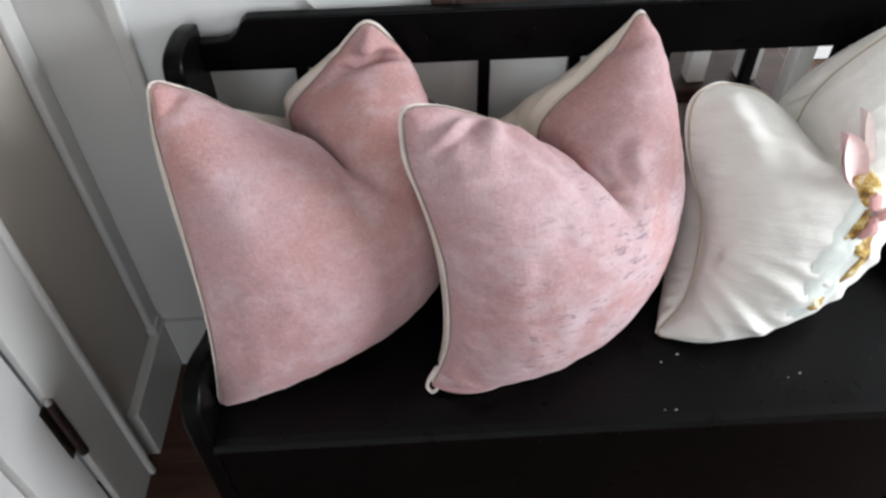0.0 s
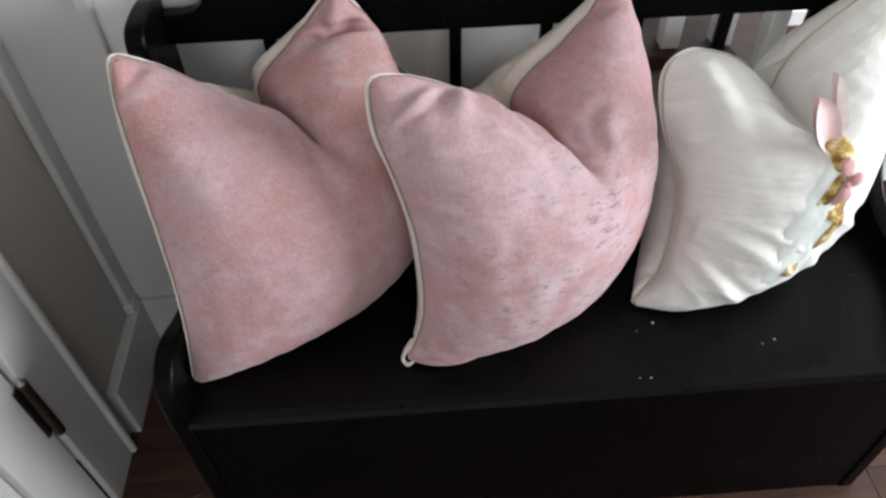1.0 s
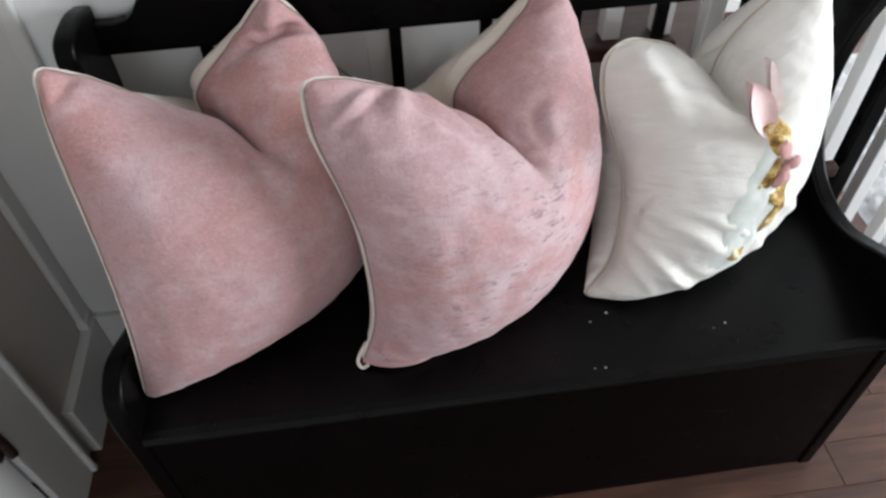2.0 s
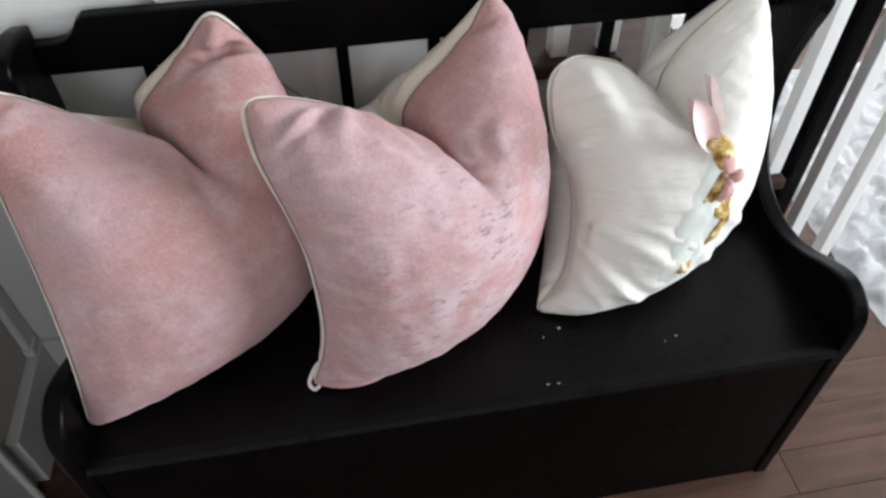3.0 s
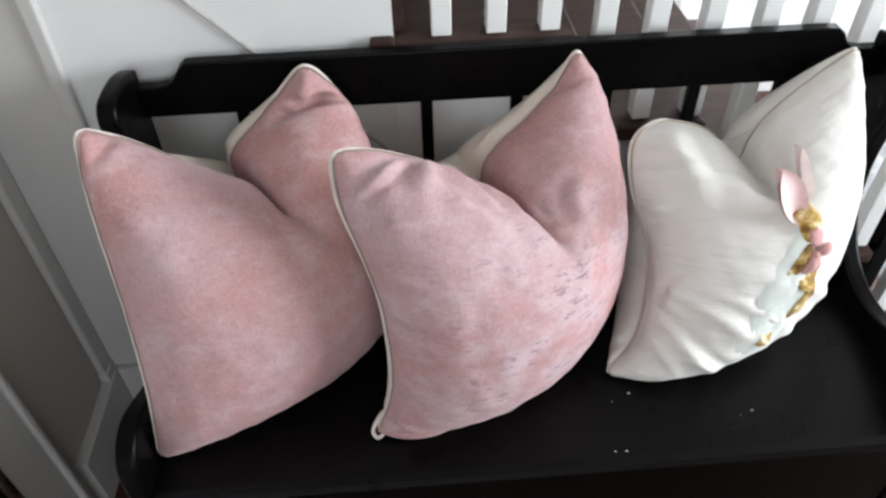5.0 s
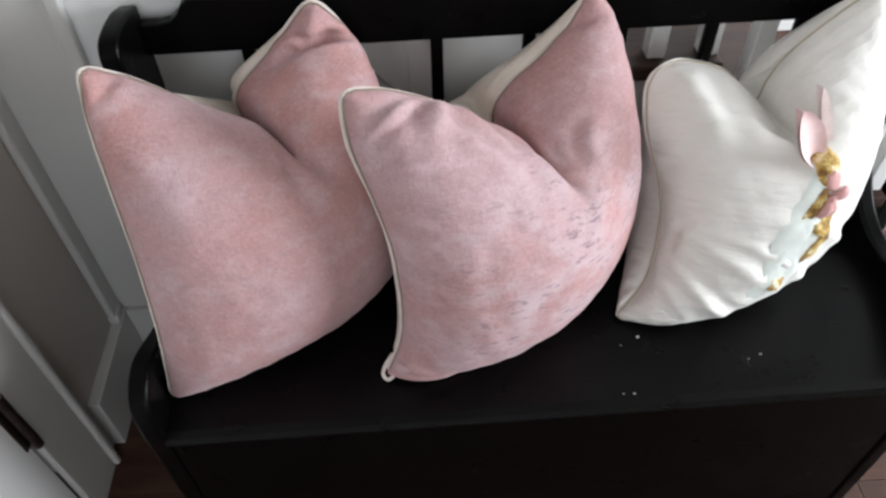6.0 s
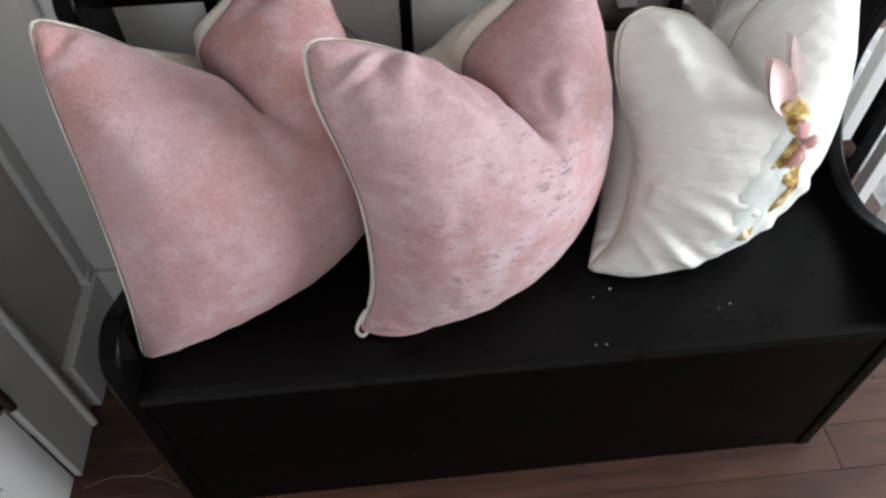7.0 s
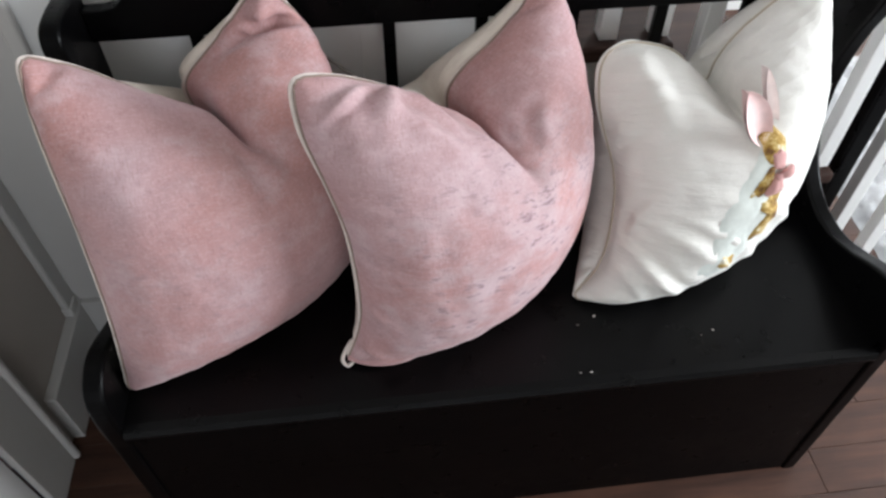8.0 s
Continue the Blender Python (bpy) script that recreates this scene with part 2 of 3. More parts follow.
def tube(points, radius, sides=8, closed=False):
    bm = bmesh.new()
    n = len(points)
    rings = []
    for i, p in enumerate(points):
        a = points[(i - 1) % n] if closed or i else p
        b = points[(i + 1) % n] if closed or i < n - 1 else p
        d = (b - a).normalized()
        side = d.cross(Vector((0.13, 0.31, 0.94))).normalized()
        up = side.cross(d)
        r = radius(i / n) if callable(radius) else radius
        rings.append([bm.verts.new(p + r * (math.cos(2 * math.pi * k / sides) * side + math.sin(2 * math.pi * k / sides) * up)) for k in range(sides)])
    for i in range(n if closed else n - 1):
        r0, r1 = rings[i], rings[(i + 1) % n]
        for k in range(sides):
            bm.faces.new((r0[k], r0[(k + 1) % sides], r1[(k + 1) % sides], r1[k]))
    if not closed:
        bm.faces.new(rings[0][::-1])
        bm.faces.new(rings[-1])
    return bm


def empty(name, loc=(0, 0, 0)):
    ob = new(name)
    ob.location = loc
    return ob


# ---- structure ----
floor = tagged(part("floor", box(-0.6, 4.2, -3.2, 1.9, -0.12, -0.012), FLOORW), "dark brown wooden plank floor", "floor", kind="structure")
ceiling = tagged(part("ceiling", box(-0.6, 4.2, -3.2, 1.9, 2.6, 2.7), DIM_ROOM), "unseen ceiling, painted grey to dim the bounce", "ceiling", kind="structure")
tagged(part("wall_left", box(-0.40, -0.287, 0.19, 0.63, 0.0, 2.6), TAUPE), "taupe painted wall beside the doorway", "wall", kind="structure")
tagged(part("wall_left", box(-0.40, -0.287, -0.78, 0.19, 2.06, 2.6), SHADED_WHITE), "unseen wall, painted grey to dim the bounce over the door", "wall", kind="structure")
tagged(part("wall_left", box(-0.40, -0.287, -3.2, -0.78, 0.0, 2.6), DIM_ROOM), "unseen wall, painted grey to dim the bounce", "wall", kind="structure")
tagged(part("baseboard", box(-0.287, -0.262, 0.245, 0.505, 0.0, 0.16, 0.003), SHADED_WHITE), "white painted baseboard with a wide top ledge", "baseboard", kind="structure")
tagged(part("baseboard", box(-0.2615, 0.40, 0.483, 0.505, 0.0, 0.16, 0.003), SHADED_WHITE), "white painted baseboard behind the bench", "baseboard", kind="structure")
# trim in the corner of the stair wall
tagged(part("trim", box(-0.2865, -0.139, 0.497, 0.505, 0.1605, 2.6, 0.001), SHADED_WHITE), "flat white corner board on the stair wall", "trim", kind="structure")
tagged(part("trim", box(-0.1388, -0.112, 0.489, 0.505, 0.1605, 2.6, 0.005, 3), SHADED_WHITE), "rounded white bead beside the corner board", "trim", kind="structure")
tagged(part("trim", box(-0.2868, -0.270, 0.452, 0.4965, 0.1605, 2.6, 0.005, 3), SHADED_WHITE), "white moulding in the wall corner", "trim", kind="structure")
tagged(part("trim", box(-0.2868, -0.265, 0.449, 0.4885, 0.1605, 0.185, 0.003), SHADED_WHITE), "small white block under the corner moulding", "trim", kind="structure")
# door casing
tagged(part("trim", box(-0.287, -0.272, 0.088, 0.194, 0.0, 2.1, 0.002), SHADED_WHITE), "flat white door casing", "trim", kind="structure")
tagged(part("trim", box(-0.287, -0.262, 0.1945, 0.210, 0.0, 2.1, 0.006, 3), SHADED_WHITE), "rounded outer bead of the door casing", "trim", kind="structure")
tagged(part("trim", box(-0.287, -0.272, -0.85, 0.0875, 2.035, 2.1, 0.002), SHADED_WHITE), "white door casing over the door", "trim", kind="structure")
stair_wall = tagged(part("wall_stair", box(-0.287, 0.405, 0.505, 0.60, 0.0, 2.6), WALLW), "unseen wall, painted grey to dim the bounce beside the staircase", "wall", kind="structure")
for a in ((3.95, 4.1, -3.2, -1.4, 0, 2.6), (3.95, 4.1, 0.4, 1.9, 0, 2.6), (3.95, 4.1, -1.4, 0.4, 0, 0.75), (3.95, 4.1, -1.4, 0.4, 2.25, 2.6)):
    tagged(part("wall_right", box(*a), DIM_ROOM), "unseen wall round the window, painted grey to dim the bounce", "wall", kind="structure")
for a in ((-0.6, -0.28, -3.2, -3.05, 0, 2.6), (1.52, 4.2, -3.2, -3.05, 0, 2.6), (-0.28, 1.52, -3.2, -3.05, 0, 0.9), (-0.28, 1.52, -3.2, -3.05, 2.3, 2.6)):
    tagged(part("wall_front", box(*a), DIM_ROOM), "unseen wall, painted grey to dim the bounce", "wall", kind="structure")
for a in ((-0.6, 1.3, 1.70, 1.85, 0, 2.6), (3.6, 4.2, 1.70, 1.85, 0, 2.6), (1.3, 3.6, 1.70, 1.85, 2.2, 2.6)):
    tagged(part("wall_back", box(*a), WALLW), "unseen wall, painted grey to dim the bounce beside the glazed door", "wall", kind="structure")

# the door stands closed in the left wall
door = tagged(empty("door_1", (-0.31, -0.33, 0.0)), "closed white painted panel door with dark bronze hinge", "door", kind="structure")


def under(ob, parent):
    ob.parent = parent
    ob.matrix_parent_inverse = Matrix.Translation(parent.location).inverted()
    return ob


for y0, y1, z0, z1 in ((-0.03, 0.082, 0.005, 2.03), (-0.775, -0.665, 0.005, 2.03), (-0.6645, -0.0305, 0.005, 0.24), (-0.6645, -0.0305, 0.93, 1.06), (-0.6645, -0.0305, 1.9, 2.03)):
    under(part("door_rail", box(-0.325, -0.285, y0, y1, z0, z1, 0.002), SHADED_DOOR), door)
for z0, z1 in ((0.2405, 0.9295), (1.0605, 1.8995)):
    under(part("door_panel", box(-0.318, -0.300, -0.664, -0.031, z0, z1, 0.004), SHADED_DOOR), door)


def cylinder(p, q, r, sides=16, r2=None):
    bm = bmesh.new()
    p, q = Vector(p), Vector(q)
    m = Matrix.Translation((p + q) / 2) @ (q - p).to_track_quat("Z", "Y").to_matrix().to_4x4()
    bmesh.ops.create_cone(bm, cap_ends=True, segments=sides, radius1=r, radius2=r if r2 is None else r2, depth=(q - p).length, matrix=m)
    return bm


hinge = under(part("hinge", box(-0.2845, -0.2815, 0.068, 0.084, 0.312, 0.453, 0.001), BRONZE, None, "dark bronze door hinge"), door)
for k in range(5):
    z = 0.305 + 0.031 * k
    b = part("knuckle", cylinder((-0.272, 0.0855, z), (-0.272, 0.0855, z + 0.030), 0.009), BRONZE)
    b.parent = hinge
b = part("finial", cylinder((-0.272, 0.0855, 0.460), (-0.272, 0.0855, 0.472), 0.0075, 16, 0.003), STEEL)
b.parent = hinge

# glazed door in the back wall, with the bright garden behind it
glazed = tagged(empty("door_2", (2.45, 1.73, 0.0)), "white framed glazed garden door, bright with daylight", "door", kind="structure")
for x0, x1, z0, z1 in ((1.30, 1.37, 0.0, 2.2), (3.53, 3.60, 0.0, 2.2), (2.41, 2.49, 0.0, 2.13), (1.3705, 2.4095, 0.0, 0.06), (2.4905, 3.5295, 0.0, 0.06), (1.3705, 3.5295, 2.1305, 2.2)):
    under(part("door_frame", box(x0, x1, 1.71, 1.76, z0, z1, 0.003), WHITE), glazed)
for x0, x1 in ((1.371, 2.409), (2.491, 3.529)):
    g = under(part("pane", box(x0, x1, 1.732, 1.738, 0.061, 2.13), GLASS), glazed)
    g.visible_shadow = False
    for z in (0.5, 0.92, 1.33, 1.74):
        under(part("glazing_bar", box(x0, x1, 1.722, 1.731, z, z + 0.018, 0.002), WHITE), glazed)
tagged(part("backdrop", box(-3.0, 8.0, 4.4, 4.45, -0.3, 4.5), GLOW), "bright overexposed daylight outside", "backdrop", kind="structure")
tagged(part("ground", box(-3.0, 8.0, 1.9, 4.4, -0.3, -0.05), PATIO), "pale sunlit terrace outside the glazed door", "ground", kind="structure")
for nm, a in (("window_1", (3.95, -1.4, 0.4, 0.75, 2.25)),):
    x, y0, y1, z0, z1 = a
    win = tagged(empty(nm, (x + 0.07, (y0 + y1) / 2, z0)), "white framed window in the side wall", "window", kind="structure")
    for b in ((y0, y0 + 0.05, z0, z1), (y1 - 0.05, y1, z0, z1), (y0 + 0.0505, y1 - 0.0505, z0, z0 + 0.05), (y0 + 0.0505, y1 - 0.0505, z1 - 0.05, z1), (-0.52, -0.48, z0 + 0.0505, z1 - 0.0505)):
        under(part("window_frame", box(x + 0.06, x + 0.11, *b, 0.003), WHITE), win)
# unseen window, added to go with the fill lamp
win = tagged(empty("fill_window", (0.62, -3.1, 0.9)), "unseen window frame added behind the viewer for the fill lamp", "window", kind="structure")
for b in ((-0.28, -0.23, 0.9, 2.3), (1.47, 1.52, 0.9, 2.3), (0.60, 0.64, 0.9505, 2.2495)):
    under(part("window_frame", box(b[0], b[1], -3.15, -3.1, b[2], b[3], 0.003), WHITE), win)
for b in ((-0.2295, 1.4695, 0.9, 0.95), (-0.2295, 1.4695, 2.25, 2.3)):
    under(part("window_frame", box(b[0], b[1], -3.15, -3.1, b[2], b[3], 0.003), WHITE), win)

SEAT = 0.45
# ---- bench ----
bench = tagged(empty("storage_bench", (0.6, 0.25, 0)), "black painted wooden settle with box seat and spindle back", "bench")


def bpart(name, bm, mat=None, label="", smooth=False):
    return under(part(name, bm, mat or BLACK, None, label, smooth), bench)


end_curve = [(0.000, 0.40), (-0.002, 0.46), (0.002, 0.51), (0.018, 0.538), (0.045, 0.552), (0.075, 0.553), (0.11, 0.54), (0.16, 0.515), (0.21, 0.498), (0.26, 0.496),
             (0.30, 0.506), (0.335, 0.527), (0.365, 0.56), (0.385, 0.60), (0.396, 0.65), (0.398, 0.70), (0.392, 0.75), (0.38, 0.80), (0.366, 0.84), (0.360, 0.87), (0.372, 0.892), (0.40, 0.899), (0.45, 0.897), (0.492, 0.885)]
profile = [(0.0, 0.0)] + [tuple(p) for p in smooth_path([(a, b, 0) for a, b in end_curve], 4)]
profile = [(p[0], p[1]) for p in profile] + [(0.492, 0.0)]
bpart("end_panel", prism(profile, "x", -0.030, 0.0, 0.006, 3))
bpart("end_panel", prism(profile, "x", 1.195, 1.225, 0.006, 3))
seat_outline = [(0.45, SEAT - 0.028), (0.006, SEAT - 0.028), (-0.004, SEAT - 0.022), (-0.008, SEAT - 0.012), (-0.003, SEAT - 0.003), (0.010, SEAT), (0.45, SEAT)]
bpart("seat", prism(seat_outline, "x", 0.0005, 1.1945), GLOSSIER_BLACK, "black seat board, gloss raised for its grey sheen")
bpart("front_panel", box(0.0005, 1.1945, 0.004, 0.024, 0.0, SEAT - 0.0285, 0.002))
bpart("back_panel", box(0.0005, 1.1945, 0.452, 0.472, 0.0, 0.60, 0.003))
rail_top = [(0.0, 0.867), (0.03, 0.867), (0.05, 0.871), (0.063, 0.882), (0.072, 0.897), (0.082, 0.905), (0.10, 0.906)]
rail = [(0.0005, 0.815)] + [(max(a, 0.0005), b) for a, b in rail_top] + [(1.195 - max(a, 0.0005), b) for a, b in rail_top[::-1]] + [(1.1945, 0.815)]
bpart("top_rail", prism(rail, "y", 0.462, 0.486, 0.003, 2))
for k in range(7):
    x = 0.153 + 0.1495 * k
    bpart("spindle", box(x - 0.010, x + 0.010, 0.466, 0.482, 0.595, 0.82, 0.003))

# ---- staircase ----
stair = tagged(empty("staircase", (1.0, 1.0, 0)), "dark wood staircase with white stringer and balusters", "staircase", kind="structure")
RISE, RUN, NOSE0 = 0.1805, 0.25, 1.70


def spart(name, bm, mat, label="", smooth=False):
    return under(part(name, bm, mat, None, label, smooth), stair)


for k in range(1, 9):
    z = RISE * (k + 1)
    nose = min(NOSE0 - RUN * k, 1.40)
    lo = NOSE0 - RUN * (k + 1) - 0.044
    front = 0.49
    spart("tread", box(lo, nose, front, 1.60, z - 0.03, z, 0.006), TREAD)
    spart("riser", box(nose - 0.045, nose - 0.026, max(0.535, front + 0.02), 1.60, z - RISE, z - 0.0305), TREAD)
    if k == 4:
        spart("nosing_return", box(0.368, lo - 0.0005, 0.487, 0.5045, z - 0.02, z + 0.012, 0.004), TREAD)
    if lo > 0.40:
        spart("stringer", box(max(0.4055, lo) if k < 4 else 0.4055, nose - 0.028, 0.508, 0.53, 0.0, z - 0.031), WHITE)
bal_x = [0.482, 0.570, 0.657, 0.749, 0.835, 0.928, 1.022, 1.11, 1.20, 1.29, 1.378, 1.512, 1.63]
for x in bal_x:
    k = max(0, int((NOSE0 - x) // RUN))
    z = RISE * (k + 1) if k else 0.0
    spart("baluster", box(x - 0.016, x + 0.016, 0.514, 0.546, z, z + 0.9, 0.002), WHITE)
spart("newel_post", box(1.42, 1.458, 0.512, 0.55, 0.0, 1.4, 0.004), BLACK)

# sloping moulding on the wall below the stair
tagged(part("trim", prism([(0.062, 1.02), (0.068, 1.02), (0.404, 0.679), (0.404, 0.673)], "y", 0.4985, 0.5045, 0.001), GREYLINE), "thin grey moulding sloping with the stair", "trim", kind="structure")
# ---- pillows ----


def smoothstep(a, b, x):
    t = np.clip((x - a) / (b - a), 0, 1)
    return t * t * (3 - 2 * t)


def inflate(spec, n=61, steps=260):
    """A square cushion cover: the seam runs along four soft lines between the corners, its top pushed down into a dent,
    and both panels are filled until the cloth is taut: nodes [side, row, column]."""
    corner = {k: np.array(spec[k]) for k in ("bl", "br", "tl", "tr")}
    dent = np.array(spec["dent"])

    def seam_line(points, count):
        p = np.array([tuple(q) for q in smooth_path(points, 10)])
        s = np.concatenate([[0], np.cumsum(np.linalg.norm(np.diff(p, axis=0), axis=1))])
        w = np.linspace(0, s[-1], count)
        return np.stack([np.interp(w, s, p[:, k]) for k in range(3)], -1), s[-1]

    def chain(a, via, b):
        return [tuple(corner[a])] + list(via) + [tuple(corner[b])]
    bottom, len_b = seam_line(chain("bl", spec["bottom"], "br"), n)
    left, len_l = seam_line(chain("bl", spec["left"], "tl"), n)
    right, len_r = seam_line(chain("br", spec["right"], "tr"), n)
    top, len_t = seam_line([spec["tl"]] + list(spec["fall"]) + [spec["dent"]] + list(spec["climb"]) + [spec["tr"]], n)
    ic = int(np.linalg.norm(top - dent, axis=1).argmin())
    g = np.linspace(0, 1, n)
    a, b = g[None, :, None], g[:, None, None]
    bl, br, tl, tr = bottom[0], bottom[-1], top[0], top[-1]
    flat = left[:, None] * (1 - a) + right[:, None] * a + bottom[None] * (1 - b) + top[None] * b
    flat = flat - (bl * (1 - a) + br * a) * (1 - b) - (tl * (1 - a) + tr * a) * b
    u, v = np.meshgrid(2 * g - 1, 2 * g - 1)
    normal = np.cross(br - bl, tl - bl)
    normal /= np.linalg.norm(normal)
    dome = ((1 - u * u) * (1 - v * v)) ** 0.5
    rng = np.random.RandomState(int(spec["seed"]))
    x = np.stack([flat + normal * (sgn * 0.06 * dome)[..., None] for sgn in (1, -1)])
    x += rng.normal(0, 0.0005, x.shape)
    full = np.array(spec["full"])[:, None, None, None]
    rest_u = full * (len_b * (1 - g) + len_t * g)[None, :, None, None] / (n - 1)
    rest_v = full * (len_l * (1 - g) + len_r * g)[None, None, :, None] / (n - 1)
    diag = full * 1.4142 * (len_b + len_t + len_l + len_r) / 4 / (n - 1)
    bend = spec.get("bend", 0.06)
    # the groove that runs forward from the dent over the front
    groove, len_g = seam_line([spec["dent"]] + list(spec["groove"]), max(4, int(spec["reach"] * n)))
    m = len(groove)
    grip = (0.8 * np.clip(4 * (1 - np.arange(m) / m), 0, 1))[:, None]
    along = groove[-1] - dent
    along /= np.linalg.norm(along)
    up = np.array((0.0, 0.0, 1.0)) - along * along[2]
    apart = np.cross(along, up)
    apart /= np.linalg.norm(apart)
    apart *= np.sign(apart @ (br - bl))
    lobes = np.clip((v - 1 + 2 * spec["reach"]) * 5, 0, 1)[None, :, :, None]
    vel = np.zeros_like(x)

    def pull(p, q, length, stiff, slack=0.0):
        d = q - p
        dist = np.sqrt((d * d).sum(-1, keepdims=True)) + 1e-9
        err = dist - length
        if slack:
            err = np.where(err < 0, err * slack, err)
        c = d * (0.5 * stiff * err / dist)
        p += c
        q -= c

    def pairs(gap, o, step):
        first = slice(o, n - gap, step)
        count = len(range(o, n - gap, step))
        return first, slice(o + gap, o + gap + step * count, step)
    for it in range(steps):
        old = x.copy()
        nr = np.cross(np.gradient(x, axis=2), np.gradient(x, axis=1))
        nr /= np.linalg.norm(nr, axis=-1, keepdims=True) + 1e-9
        nr[1] *= -1
        x += vel * 0.92
        x += nr * (np.array(spec["fill"]) * min(1.0, it / 60))[:, None, None, None]
        x[..., 2] -= spec.get("sag", 0.00006)
        for sweep in range(4):
            for o in (0, 1):
                p, q = pairs(1, o, 2)
                pull(x[:, :, p], x[:, :, q], rest_u, 1.0, 0.5)
                pull(x[:, p], x[:, q], rest_v, 1.0, 0.5)
                pull(x[:, p, :-1], x[:, q, 1:], diag, 0.3, 0.3)
                pull(x[:, p, 1:], x[:, q, :-1], diag, 0.3, 0.3)
            for o in (0, 1, 2, 3):
                p, q = pairs(2, o, 4)
                pull(x[:, :, p], x[:, :, q], rest_u * 2, bend)
                pull(x[:, p], x[:, q], rest_v * 2, bend)
            # the two lobes press on one another along the groove
            rel = (x - dent) @ apart
            push = np.where(np.arange(n)[None, None, :] < ic, np.minimum(0, -rel - 0.002), np.maximum(0, -rel + 0.002))
            x += apart * (push * (np.arange(n) != ic))[..., None] * lobes
            x[0, n - m:, ic] += (groove[::-1] - x[0, n - m:, ic]) * grip[::-1]
            x[..., 2] = np.maximum(x[..., 2], SEAT + 0.003)
            x[..., 1] = np.minimum(x[..., 1], 0.458)
            for pt, pn in spec.get("planes", ()):
                off = (x - np.array(pt)) @ np.array(pn)
                x += np.array(pn) * np.maximum(0, -off)[..., None]
            x[:, 0], x[:, -1], x[:, :, 0], x[:, :, -1] = bottom, top, left, right
        vel = np.clip(x - old, -0.004, 0.004)
    # ease the cloth, most of all beside the groove
    ease = 0.15 + 0.45 * np.exp(-((u - 2 * ic / (n - 1) + 1) / 0.22) ** 2) * np.clip((v + 0.4) * 2, 0, 1)
    ease = ease[1:-1, 1:-1, None]
    for it in range(8):
        for q in x:
            q[1:-1, 1:-1] += ease * ((q[:-2, 1:-1] + q[2:, 1:-1] + q[1:-1, :-2] + q[1:-1, 2:]) / 4 - q[1:-1, 1:-1])
    # round the corners off
    for j, dj in ((0, 1), (-1, -1)):
        for i, di in ((0, 1), (-1, -1)):
            blunt = (x[:, j, i + 3 * di] + x[:, j + 3 * dj, i]) / 2
            x[:, j, i] = 0.5 * x[:, j, i] + 0.5 * blunt
            for k, w in ((1, 0.3), (2, 0.1)):
                x[:, j, i + k * di] = (1 - w) * x[:, j, i + k * di] + w * blunt
                x[:, j + k * dj, i] = (1 - w) * x[:, j + k * dj, i] + w * blunt
            x[:, j + dj, i + di] = (x[:, j, i] + x[:, j + 2 * dj, i + 2 * di]) / 2
    # a finer net for the folds
    for axis in (1, 2):
        y = np.moveaxis(x, axis, 0)
        far = np.concatenate([2 * y[:1] - y[1:2], y, 2 * y[-1:] - y[-2:-1]])
        mid = (9 * (y[:-1] + y[1:]) - far[:-3] - far[3:]) / 16
        net = np.empty((2 * len(y) - 1,) + y.shape[1:])
        net[::2], net[1::2] = y, mid
        x = np.moveaxis(net, 0, axis)
    n = 2 * n - 1
    g = np.linspace(-1, 1, n)
    u, v = np.meshgrid(g, g)
    # small folds pressed into the front, each a soft ridge or valley along a line
    du, dv = np.gradient(x[0], axis=1), np.gradient(x[0], axis=0)
    out = np.cross(du, dv)
    out /= np.linalg.norm(out, axis=-1, keepdims=True) + 1e-9
    lift = np.zeros((n, n))
    for fu, fv, turn, length, width, height in spec.get("folds", ()):
        c, sn = math.cos(radians(turn)), math.sin(radians(turn))
        p, q = (u - fu) * c + (v - fv) * sn, -(u - fu) * sn + (v - fv) * c
        q = q + 0.25 * p * p / max(length, 0.05) * 0.5
        lift += height * np.exp(-(p / length) ** 2) * (np.exp(-(q / width) ** 2) - 0.6 * np.exp(-((q - 1.5 * width) / width) ** 2))
    rim = np.minimum(1, np.minimum(6 * np.minimum(1 - np.abs(u), 1 - v), 3 * (1 + v)))
    lift *= rim
    # puckers along the seams, and a slight waviness all over
    wave = np.array([[noise.noise(Vector((9 * a, 9 * b, spec["seed"]))) for a in g] for b in g])
    for edge, run in ((1 + u, v), (1 - u, v), (1 + v, u), (1 - v, u)):
        lift += 0.0016 * np.exp(-edge / 0.11) * np.sin(34 * run + 5 * wave + spec["seed"]) * np.clip(0.6 + 2 * wave, 0, 1)
    lift += 0.0022 * wave
    rim = np.minimum(1, 10 * np.minimum(1 - np.abs(u), 1 - np.abs(v)))
    x[0] += out * (lift * rim)[..., None]
    return x


